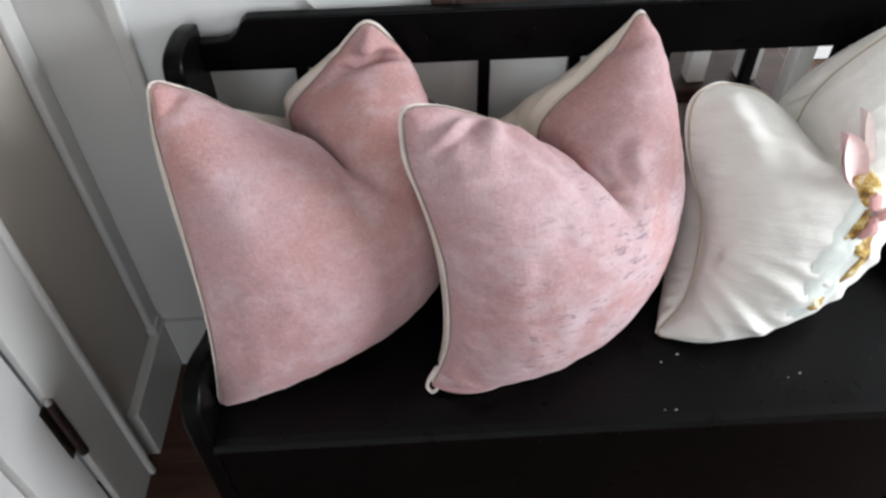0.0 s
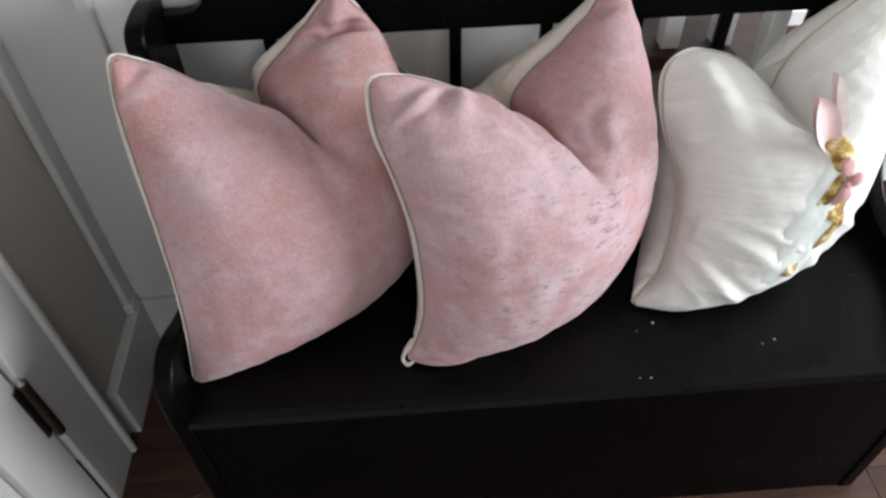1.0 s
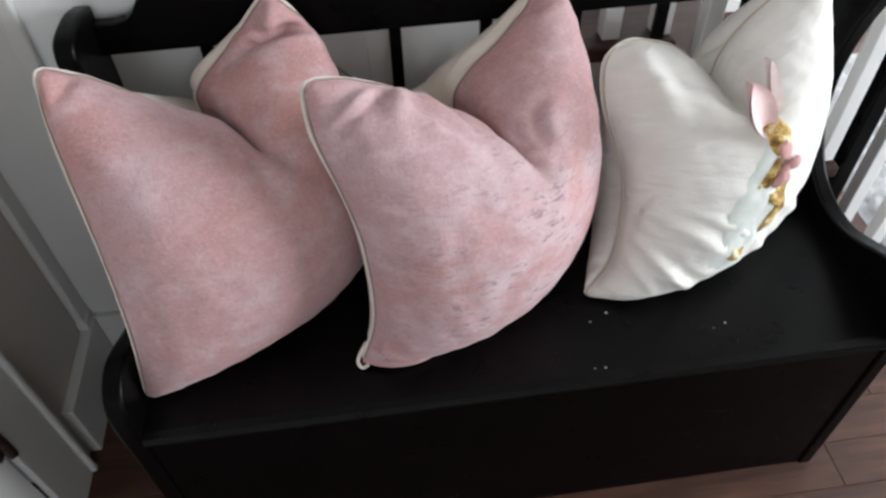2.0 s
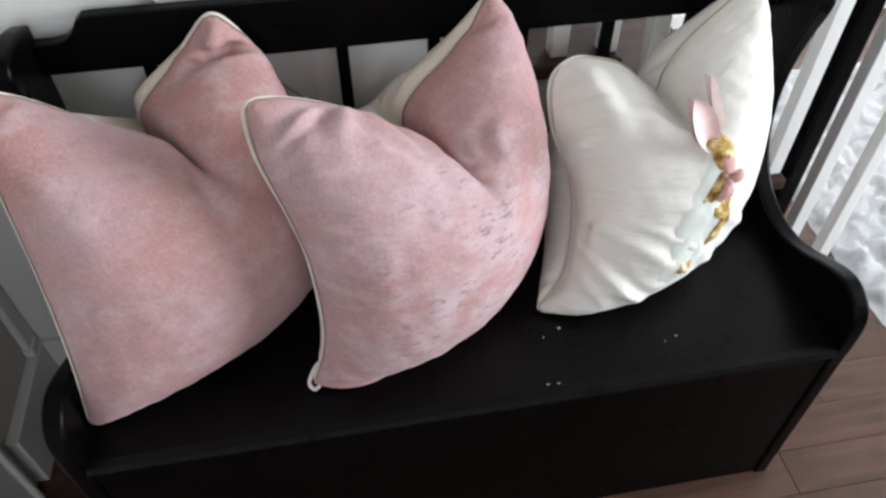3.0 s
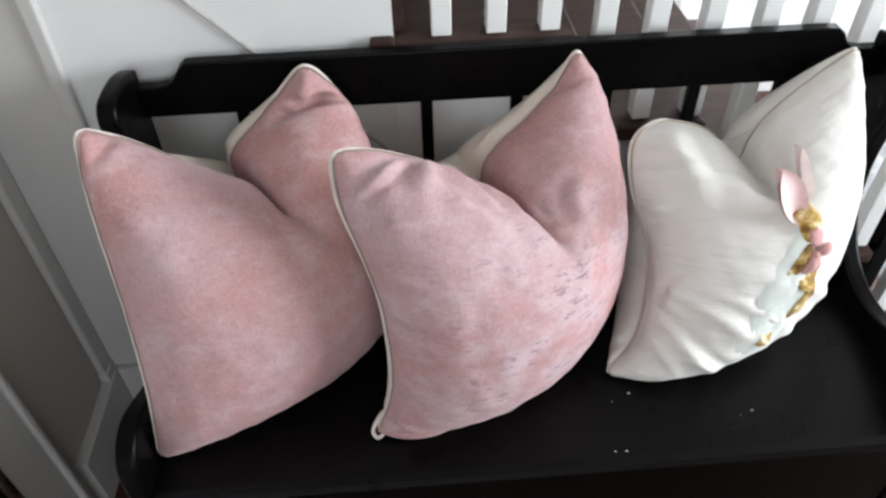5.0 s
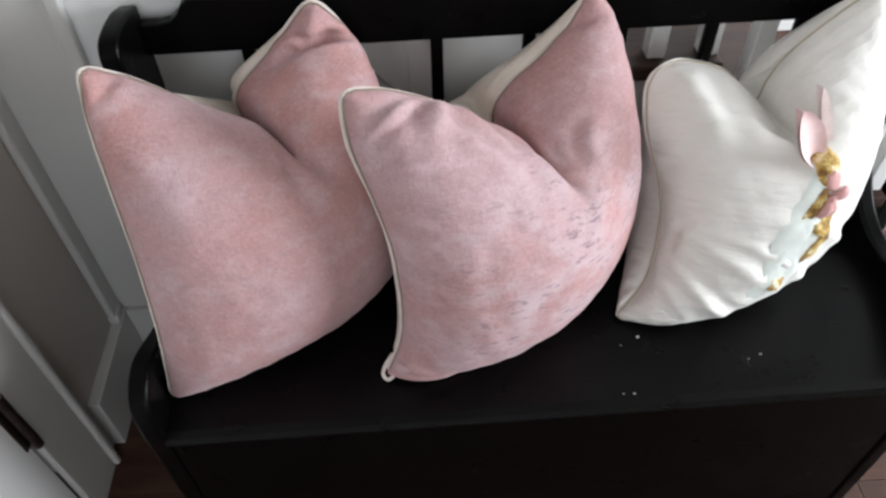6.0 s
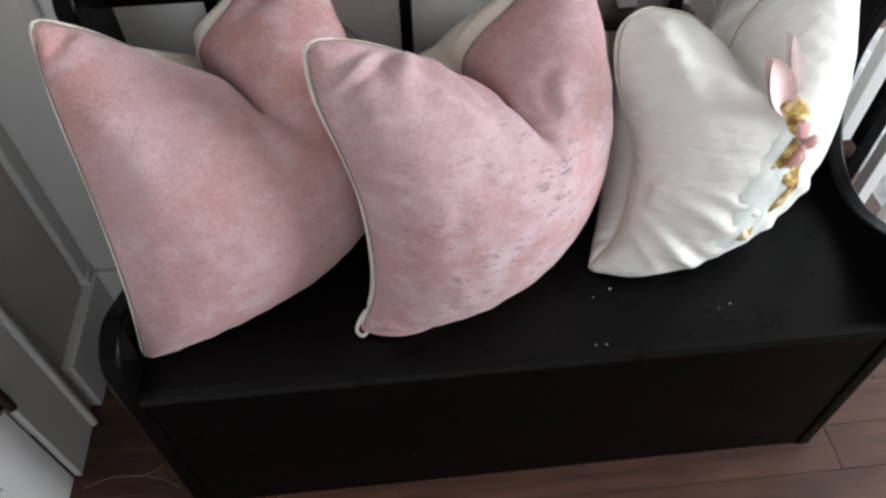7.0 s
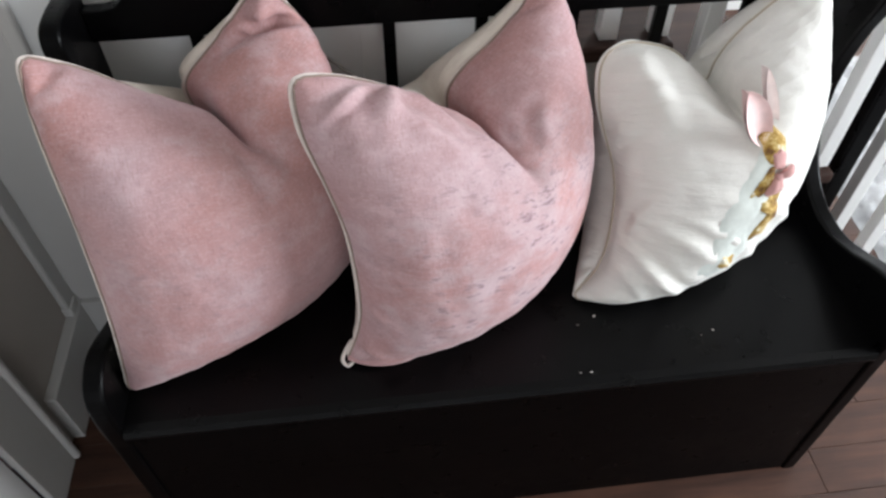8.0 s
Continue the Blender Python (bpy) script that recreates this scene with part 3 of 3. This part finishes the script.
def pillow(name, label, spec, front_mat, back_mat, pipe_mat, pipe_r, seam_mat):
    base = (np.array(spec["bl"]) + np.array(spec["br"])) / 2
    thing = tagged(empty(name, base), label, "pillow", "pillows on the bench")
    x = inflate(spec)
    n = x.shape[1]

    def side(s):
        bm = bmesh.new()
        uvl = bm.loops.layers.uv.new("UVMap")
        grid = [[bm.verts.new(x[s, j, i]) for i in range(n)] for j in range(n)]
        for j in range(n - 1):
            for i in range(n - 1):
                q = ((j, i), (j, i + 1), (j + 1, i + 1), (j + 1, i))
                q = q if s == 0 else q[::-1]
                f = bm.faces.new([grid[r][c] for r, c in q])
                f.smooth = True
                for l, (r, c) in zip(f.loops, q):
                    l[uvl].uv = (c / (n - 1), r / (n - 1))
        return bm
    for nm, s, mat in (("front_panel", 0, front_mat), ("back_panel", 1, back_mat)):
        under(part(nm, side(s), mat), thing)
    ring = [Vector(x[0, 0, i]) for i in range(n - 1)] + [Vector(x[0, j, n - 1]) for j in range(n - 1)]
    ring += [Vector(x[0, n - 1, i]) for i in range(n - 1, 0, -1)] + [Vector(x[0, j, 0]) for j in range(n - 1, 0, -1)]
    under(part("piping", tube(ring, pipe_r, 8, True), pipe_mat, None, "", True), thing)
    # the sunk seam line beside the piping; on the pink pillows its dark colour is painted shade
    du, dv = np.gradient(x[0], axis=1), np.gradient(x[0], axis=0)
    out = np.cross(du, dv)
    out /= np.linalg.norm(out, axis=-1, keepdims=True) + 1e-9
    body = x[0] + out * 0.0010
    k = 1
    line = [body[k, i] for i in range(k, n - k)] + [body[j, n - 1 - k] for j in range(k + 1, n - k)]
    line += [body[n - 1 - k, i] for i in range(n - 2 - k, k - 1, -1)] + [body[j, k] for j in range(n - 2 - k, k, -1)]
    under(part("seam", tube([Vector(q) for q in line], 0.0017, 5, True), seam_mat, None, "", True), thing)
    return thing, x


p1 = dict(bl=(0.004, 0.062, 0.457), br=(0.37, 0.34, 0.457), tl=(-0.013, 0.257, 0.936), tr=(0.269, 0.434, 0.918), dent=(0.137, 0.405, 0.71),
          left=[(0.017, 0.092, 0.587), (0.009, 0.147, 0.709), (-0.008, 0.211, 0.834)], bottom=[(0.09, 0.115, 0.457), (0.23, 0.21, 0.457)],
          right=[(0.37, 0.41, 0.56), (0.345, 0.44, 0.70), (0.315, 0.437, 0.85)], fall=[(0.03, 0.31, 0.875), (0.085, 0.375, 0.775)],
          climb=[(0.128, 0.413, 0.765), (0.187, 0.427, 0.827), (0.231, 0.432, 0.876)], groove=[(0.19, 0.325, 0.735), (0.261, 0.215, 0.772)],
          reach=0.36, full=(1.08, 1.06), fill=(0.0005, 0.0005), seed=1,
          folds=((0.74, 0.84, -25, 0.2, 0.06, -0.026), (0.86, 0.9, 60, 0.1, 0.05, 0.014), (-0.86, 0.2, -5, 0.08, 0.03, 0.003), (0.45, 0.05, 60, 0.2, 0.06, 0.004), (-0.3, 0.35, -25, 0.3, 0.08, 0.003), (-0.85, -0.3, 0, 0.08, 0.03, 0.002)))
p2 = dict(bl=(0.336, 0.08, 0.46), br=(0.705, 0.30, 0.457), tl=(0.316, 0.2, 0.918), tr=(0.677, 0.414, 0.93), dent=(0.527, 0.37, 0.70),
          left=[(0.368, 0.095, 0.555), (0.366, 0.125, 0.685), (0.347, 0.15, 0.765), (0.318, 0.187, 0.842)], bottom=[(0.42, 0.105, 0.457), (0.51, 0.145, 0.457), (0.61, 0.235, 0.457)],
          right=[(0.735, 0.37, 0.55), (0.737, 0.42, 0.68), (0.712, 0.425, 0.84)], fall=[(0.382, 0.235, 0.884), (0.458, 0.29, 0.812)],
          climb=[(0.533, 0.378, 0.745), (0.563, 0.388, 0.783), (0.604, 0.398, 0.815), (0.645, 0.409, 0.861)], groove=[(0.578, 0.305, 0.712), (0.612, 0.2, 0.76)],
          reach=0.27, full=(1.08, 1.01), fill=(0.0005, 0.00022), seed=4,
          folds=((-0.80, 0.76, 42, 0.24, 0.03, -0.012), (-0.74, 0.84, 42, 0.22, 0.05, 0.008), (-0.60, 0.84, 65, 0.16, 0.06, 0.014), (-0.4, 0.78, -60, 0.2, 0.05, 0.010), (-0.80, 0.55, 10, 0.12, 0.035, 0.005), (-0.76, -0.85, -12, 0.30, 0.04, -0.016), (0.2, 0.55, 65, 0.10, 0.05, -0.006), (0.34, 0.42, 40, 0.12, 0.05, 0.007), (-0.86, -0.1, 5, 0.09, 0.035, 0.004), (-0.84, -0.45, -8, 0.09, 0.04, 0.004), (-0.45, 0.6, -50, 0.25, 0.06, 0.007), (-0.2, 0.55, -45, 0.25, 0.06, 0.005), (0.5, 0.2, 70, 0.25, 0.07, 0.004), (-0.85, 0.3, -10, 0.1, 0.04, 0.003), (0.1, 0.4, -40, 0.2, 0.05, 0.004)))
p3 = dict(bl=(0.717, 0.162, 0.457), br=(1.105, 0.37, 0.457), tl=(0.812, 0.402, 0.795), tr=(1.101, 0.39, 0.919), dent=(0.961, 0.385, 0.719),
          left=[(0.768, 0.19, 0.50), (0.79, 0.228, 0.565), (0.796, 0.28, 0.632), (0.772, 0.34, 0.715), (0.778, 0.385, 0.768)], bottom=[(0.80, 0.155, 0.457), (0.91, 0.20, 0.457), (1.02, 0.28, 0.457)],
          right=[(1.125, 0.40, 0.60), (1.118, 0.40, 0.78)], fall=[(0.845, 0.41, 0.787), (0.905, 0.402, 0.770)],
          climb=[(0.975, 0.388, 0.762), (0.999, 0.39, 0.812), (1.049, 0.392, 0.869)], groove=[(0.985, 0.33, 0.715), (0.985, 0.235, 0.728)],
          reach=0.34, full=(1.075, 1.13), fill=(0.0005, 0.0005), seed=8, planes=(((1.192, 0, 0), (-1, 0, 0)),),
          folds=((-0.6, -0.55, -38, 0.25, 0.04, 0.008), (-0.45, -0.66, -35, 0.2, 0.035, 0.006), (-0.4, -0.35, -30, 0.35, 0.05, 0.007), (-0.1, -0.1, -25, 0.35, 0.06, 0.004), (-0.75, -0.2, 60, 0.15, 0.04, 0.004), (-0.70, 0.68, -62, 0.30, 0.08, 0.010), (-0.2, 0.42, -30, 0.3, 0.07, 0.007), (-0.68, -0.68, -42, 0.14, 0.035, 0.006), (-0.85, 0.25, 15, 0.12, 0.05, -0.008), (-0.2, -0.3, -32, 0.3, 0.035, 0.005), (0.15, -0.25, -40, 0.25, 0.04, 0.005), (0.0, -0.5, -30, 0.25, 0.04, 0.003)))
pillow("throw_pillow", "dusty pink chenille pillow with cream piping, dented top", p1, PINK, CREAM, PIPING, 0.003, GROOVE_SHADE)
tucked, _ = pillow("throw_pillow", "dusty pink chenille pillow with cream piping, overlapping its neighbour", p2, PINK_RUBBED, CREAM, PIPING, 0.003, GROOVE_SHADE)
# its lower corner is tucked under in a roll, the piping curling round the end
roll = smooth_path([(0.342, 0.080, 0.468), (0.372, 0.071, 0.465), (0.405, 0.069, 0.463), (0.435, 0.073, 0.461), (0.46, 0.082, 0.459)], 8)
under(part("corner_tuck", tube(roll, lambda t: 0.0025 + 0.0065 * math.sin(math.pi * min(1, 0.15 + 0.85 * t)), 10), PINK_RUBBED, None, "pink corner tucked under in a roll", True), tucked)
curl = smooth_path([(0.350, 0.092, 0.495), (0.338, 0.082, 0.480), (0.333, 0.075, 0.466), (0.340, 0.069, 0.459), (0.349, 0.070, 0.466)], 8)
under(part("piping", tube(curl, 0.0032, 8), PIPING, None, "", True), tucked)
deco, deco_x = pillow("decorative_pillow", "ivory linen pillow with bunny applique and pink felt ears", p3, IVORY, IVORY, IVORY, 0.0022, TAN)


def on_front(x, u, v):
    """The place on a pillow's front at u, v in -1..1, and the way out of it."""
    n = x.shape[1]
    p, q = (u + 1) / 2 * (n - 1), (v + 1) / 2 * (n - 1)
    i, j = min(int(p), n - 2), min(int(q), n - 2)
    a, b = p - i, q - j
    f = x[0]
    at = (f[j, i] * (1 - a) + f[j, i + 1] * a) * (1 - b) + (f[j + 1, i] * (1 - a) + f[j + 1, i + 1] * a) * b
    out = np.cross(f[j, i + 1] - f[j, i], f[j + 1, i] - f[j, i])
    return Vector(at), Vector(out).normalized()


def near(point):
    d = np.linalg.norm(deco_x[0] - np.array(point), axis=-1)
    j, i = np.unravel_index(d.argmin(), d.shape)
    return 2 * i / (d.shape[1] - 1) - 1, 2 * j / (d.shape[0] - 1) - 1


def patch(point, ru, rv, turn, rough, seed, lift=0.0025):
    """A soft cloth patch with an uneven rim, laid on the front of the ivory pillow."""
    bm = bmesh.new()
    u0, v0 = near(point)
    rings, sides = 5, 28
    c, sn = math.cos(radians(turn)), math.sin(radians(turn))
    p, out = on_front(deco_x, u0, v0)
    hub = bm.verts.new(p + out * (lift + 0.002))
    last = None
    for r in range(1, rings + 1):
        ring = []
        for k in range(sides):
            t = 2 * math.pi * k / sides
            w = 1 + rough * noise.noise(Vector((math.cos(t) * 1.7, math.sin(t) * 1.7, seed))) * 2
            e, f = ru * w * math.cos(t) * r / rings, rv * w * math.sin(t) * r / rings
            q, o = on_front(deco_x, u0 + e * c - f * sn, v0 + e * sn + f * c)
            h = (lift + 0.002 * (1 - (r / rings) ** 2)) if r < rings else -0.001
            ring.append(bm.verts.new(q + o * h))
        for k in range(sides):
            f = bm.faces.new((hub, ring[k], ring[(k + 1) % sides])) if last is None else bm.faces.new((last[k], ring[k], ring[(k + 1) % sides], last[(k + 1) % sides]))
            f.smooth = True
        last = ring
    return bm


def ear(base, tip, width, depth, curl):
    """A felt ear: a leaf-shaped shell, hollow to its front, from base to tip."""
    bm = bmesh.new()
    base, tip = Vector(base), Vector(tip)
    along = tip - base
    face = Vector((0.25, -0.85, 0.45)).normalized()
    side = along.cross(face).normalized()
    face = side.cross(along).normalized()
    rows, cols = 12, 8
    for sgn in (0, 1):
        grid = []
        for r in range(rows + 1):
            t = r / rows
            w = width * (math.sin(math.pi * (0.12 + 0.88 * t) ** 0.9) ** 0.7 if t < 1 else 0.02)
            line = []
            for c in range(cols + 1):
                a = -1 + 2 * c / cols
                hollow = depth * (a * a) * (1 - 0.4 * t)
                p = base + along * t + side * (a * w * (1 - curl * abs(a) * 0.3)) + face * (hollow + sgn * -0.004)
                line.append(bm.verts.new(p))
            grid.append(line)
        for r in range(rows):
            for c in range(cols):
                q = (grid[r][c], grid[r][c + 1], grid[r + 1][c + 1], grid[r + 1][c])
                f = bm.faces.new(q if sgn else q[::-1])
                f.smooth = True
    bmesh.ops.remove_doubles(bm, verts=bm.verts[:], dist=0.0001)
    return bm


def dpart(name, bm, mat, label):
    return under(part(name, bm, mat, None, label, True), deco)


dpart("body_patch", patch((0.975, 0.142, 0.63), 0.15, 0.44, -18, 0.18, 2.0, 0.0015), PALE, "pale green-white felt body of the applique")
dpart("head_patch", patch((1.003, 0.195, 0.74), 0.085, 0.15, 10, 0.25, 5.0, 0.003), GOLD, "golden brown mottled felt head")
dpart("nose_patch", patch((1.008, 0.183, 0.722), 0.045, 0.06, 0, 0.2, 3.0, 0.006), ROSE, "pink felt nose")
dpart("flower_patch", patch((1.008, 0.153, 0.645), 0.07, 0.16, -10, 0.5, 6.0, 0.004), GOLD, "mustard yellow flower patch")
dpart("paw_patch", patch((0.95, 0.128, 0.563), 0.045, 0.05, 0, 0.4, 7.0, 0.004), GOLD, "golden brown felt paw")
dpart("collar_patch", patch((0.99, 0.162, 0.69), 0.05, 0.10, -40, 0.4, 8.0, 0.004), GOLD, "golden brown felt tuft")
bu, bv = near((1.012, 0.165, 0.697))
p, o = on_front(deco_x, bu, bv)
for du, dv, ln in ((0.10, 0.03, 1.0), (-0.06, -0.10, 1.0), (-0.02, -0.12, 0.8)):
    q, _ = on_front(deco_x, bu + du * ln, bv + dv * ln)
    mid = (p + q) / 2 + o * 0.012
    dpart("bow_loop", tube(smooth_path([p + o * 0.005, mid, q + o * 0.005], 6), lambda t: 0.0028 + 0.0045 * math.sin(math.pi * min(1, t)), 8), ROSE, "dusty pink ribbon bow loop")
dpart("bow_knot", tube([p + o * 0.003, p + o * 0.008, p + o * 0.013], 0.006, 10), ROSE, "dusty pink ribbon knot")
for b0, tip0, wd, shade in (((0.974, 0.215, 0.750), (0.912, 0.190, 0.850), 0.034, BLUSH), ((0.993, 0.230, 0.761), (0.95, 0.225, 0.862), 0.015, PALEPINK)):
    root, way = on_front(deco_x, *near(b0))
    dpart("felt_ear", ear(root + way * 0.004, Vector(tip0), wd, 0.014, 1.0), shade, "pale pink folded felt ear")

# ---- crumbs on the seat ----
def crumb(x, y, z, r, seed):
    bm = bmesh.new()
    bmesh.ops.create_icosphere(bm, subdivisions=1, radius=r)
    for v in bm.verts:
        v.co = Vector((v.co.x * 1.5, v.co.y, v.co.z * 0.5)) * (1 + 0.5 * noise.noise(v.co * 900 + Vector((seed, 0, 0))))
        v.co += Vector((x, y, z + r * 0.4))
    return bm


for k, (x, y, r) in enumerate(((0.942, 0.072, 0.0018), (0.753, 0.122, 0.0018), (0.722, 0.108, 0.0012), (0.705, 0.018, 0.0012), (0.722, 0.017, 0.0016), (0.92, 0.065, 0.0009))):
    tagged(part("crumb", crumb(x, y, SEAT, r, k), CRUMB), "tiny pale crumb lying on the black seat", "crumb", "crumbs on the seat")

# ---- straw on the floor ----
straw = [(-0.262, 0.060, 0.003), (-0.209, 0.076, 0.004), (-0.147, 0.073, 0.006), (-0.109, 0.090, 0.003)]
tagged(part("straw", tube(smooth_path(straw, 6), 0.0016, 6), STRAW, None, "", True), "thin dry straw lying on the floor beside the bench", "straw", "straws on the floor")
tagged(part("straw", tube(smooth_path([(-0.165, 0.075, 0.007), (-0.12, 0.066, 0.006), (-0.069, 0.042, 0.003)], 6), 0.0014, 6), STRAW, None, "", True), "thin dry straw crossing another on the floor", "straw", "straws on the floor")

# ---- rug ----


def rug_shape():
    bm = bmesh.new()
    nx, ny = 90, 80
    x0, x1, y0, y1 = 1.69, 2.9, -0.15, 1.38
    rows = []
    for j in range(ny + 1):
        row = []
        for i in range(nx + 1):
            u, v = i / nx, j / ny
            p = Vector((x0 + (x1 - x0) * u, y0 + (y1 - y0) * v, 0))
            edge = min(u, 1 - u, v, 1 - v)
            pile = 0.030 * min(1.0, edge * 30) * (0.6 + 0.8 * noise.fractal(p * 22, 0.7, 2.2, 4) + 0.45 * noise.noise(p * 60))
            p.x += 0.006 * noise.noise(p * 40)
            p.y += 0.006 * noise.noise(p * 40 + Vector((7, 0, 0)))
            row.append(bm.verts.new((p.x, p.y, max(0.001, pile))))
        rows.append(row)
    for j in range(ny):
        for i in range(nx):
            f = bm.faces.new((rows[j][i], rows[j][i + 1], rows[j + 1][i + 1], rows[j + 1][i]))
            f.smooth = True
    return bm


tagged(part("rug", rug_shape(), SHAG), "fluffy off-white shag rug on the wood floor", "rug")

# ---- floor planks ----
plank_mesh = {}
row = 0
y = -1.2
while y < 1.69:
    x = -0.59 - (row * 0.37) % 0.9
    while x < 4.19:
        x1 = min(x + 0.9, 4.19)
        if x1 > -0.59:
            xa = max(x, -0.59)
            key = round(x1 - xa, 3)
            if key not in plank_mesh:
                bm = box(0, x1 - xa - 0.0008, 0, 0.0944, -0.012, 0.0, 0.0008, 1)
                me = bpy.data.meshes.new("plank")
                bm.to_mesh(me)
                bm.free()
                me.materials.append(FLOORW)
                plank_mesh[key] = me
            ob = new("plank", plank_mesh[key])
            ob.location = (xa, y, -0.0005)
            ob.parent = floor
        x += 0.9
    y += 0.095
    row += 1
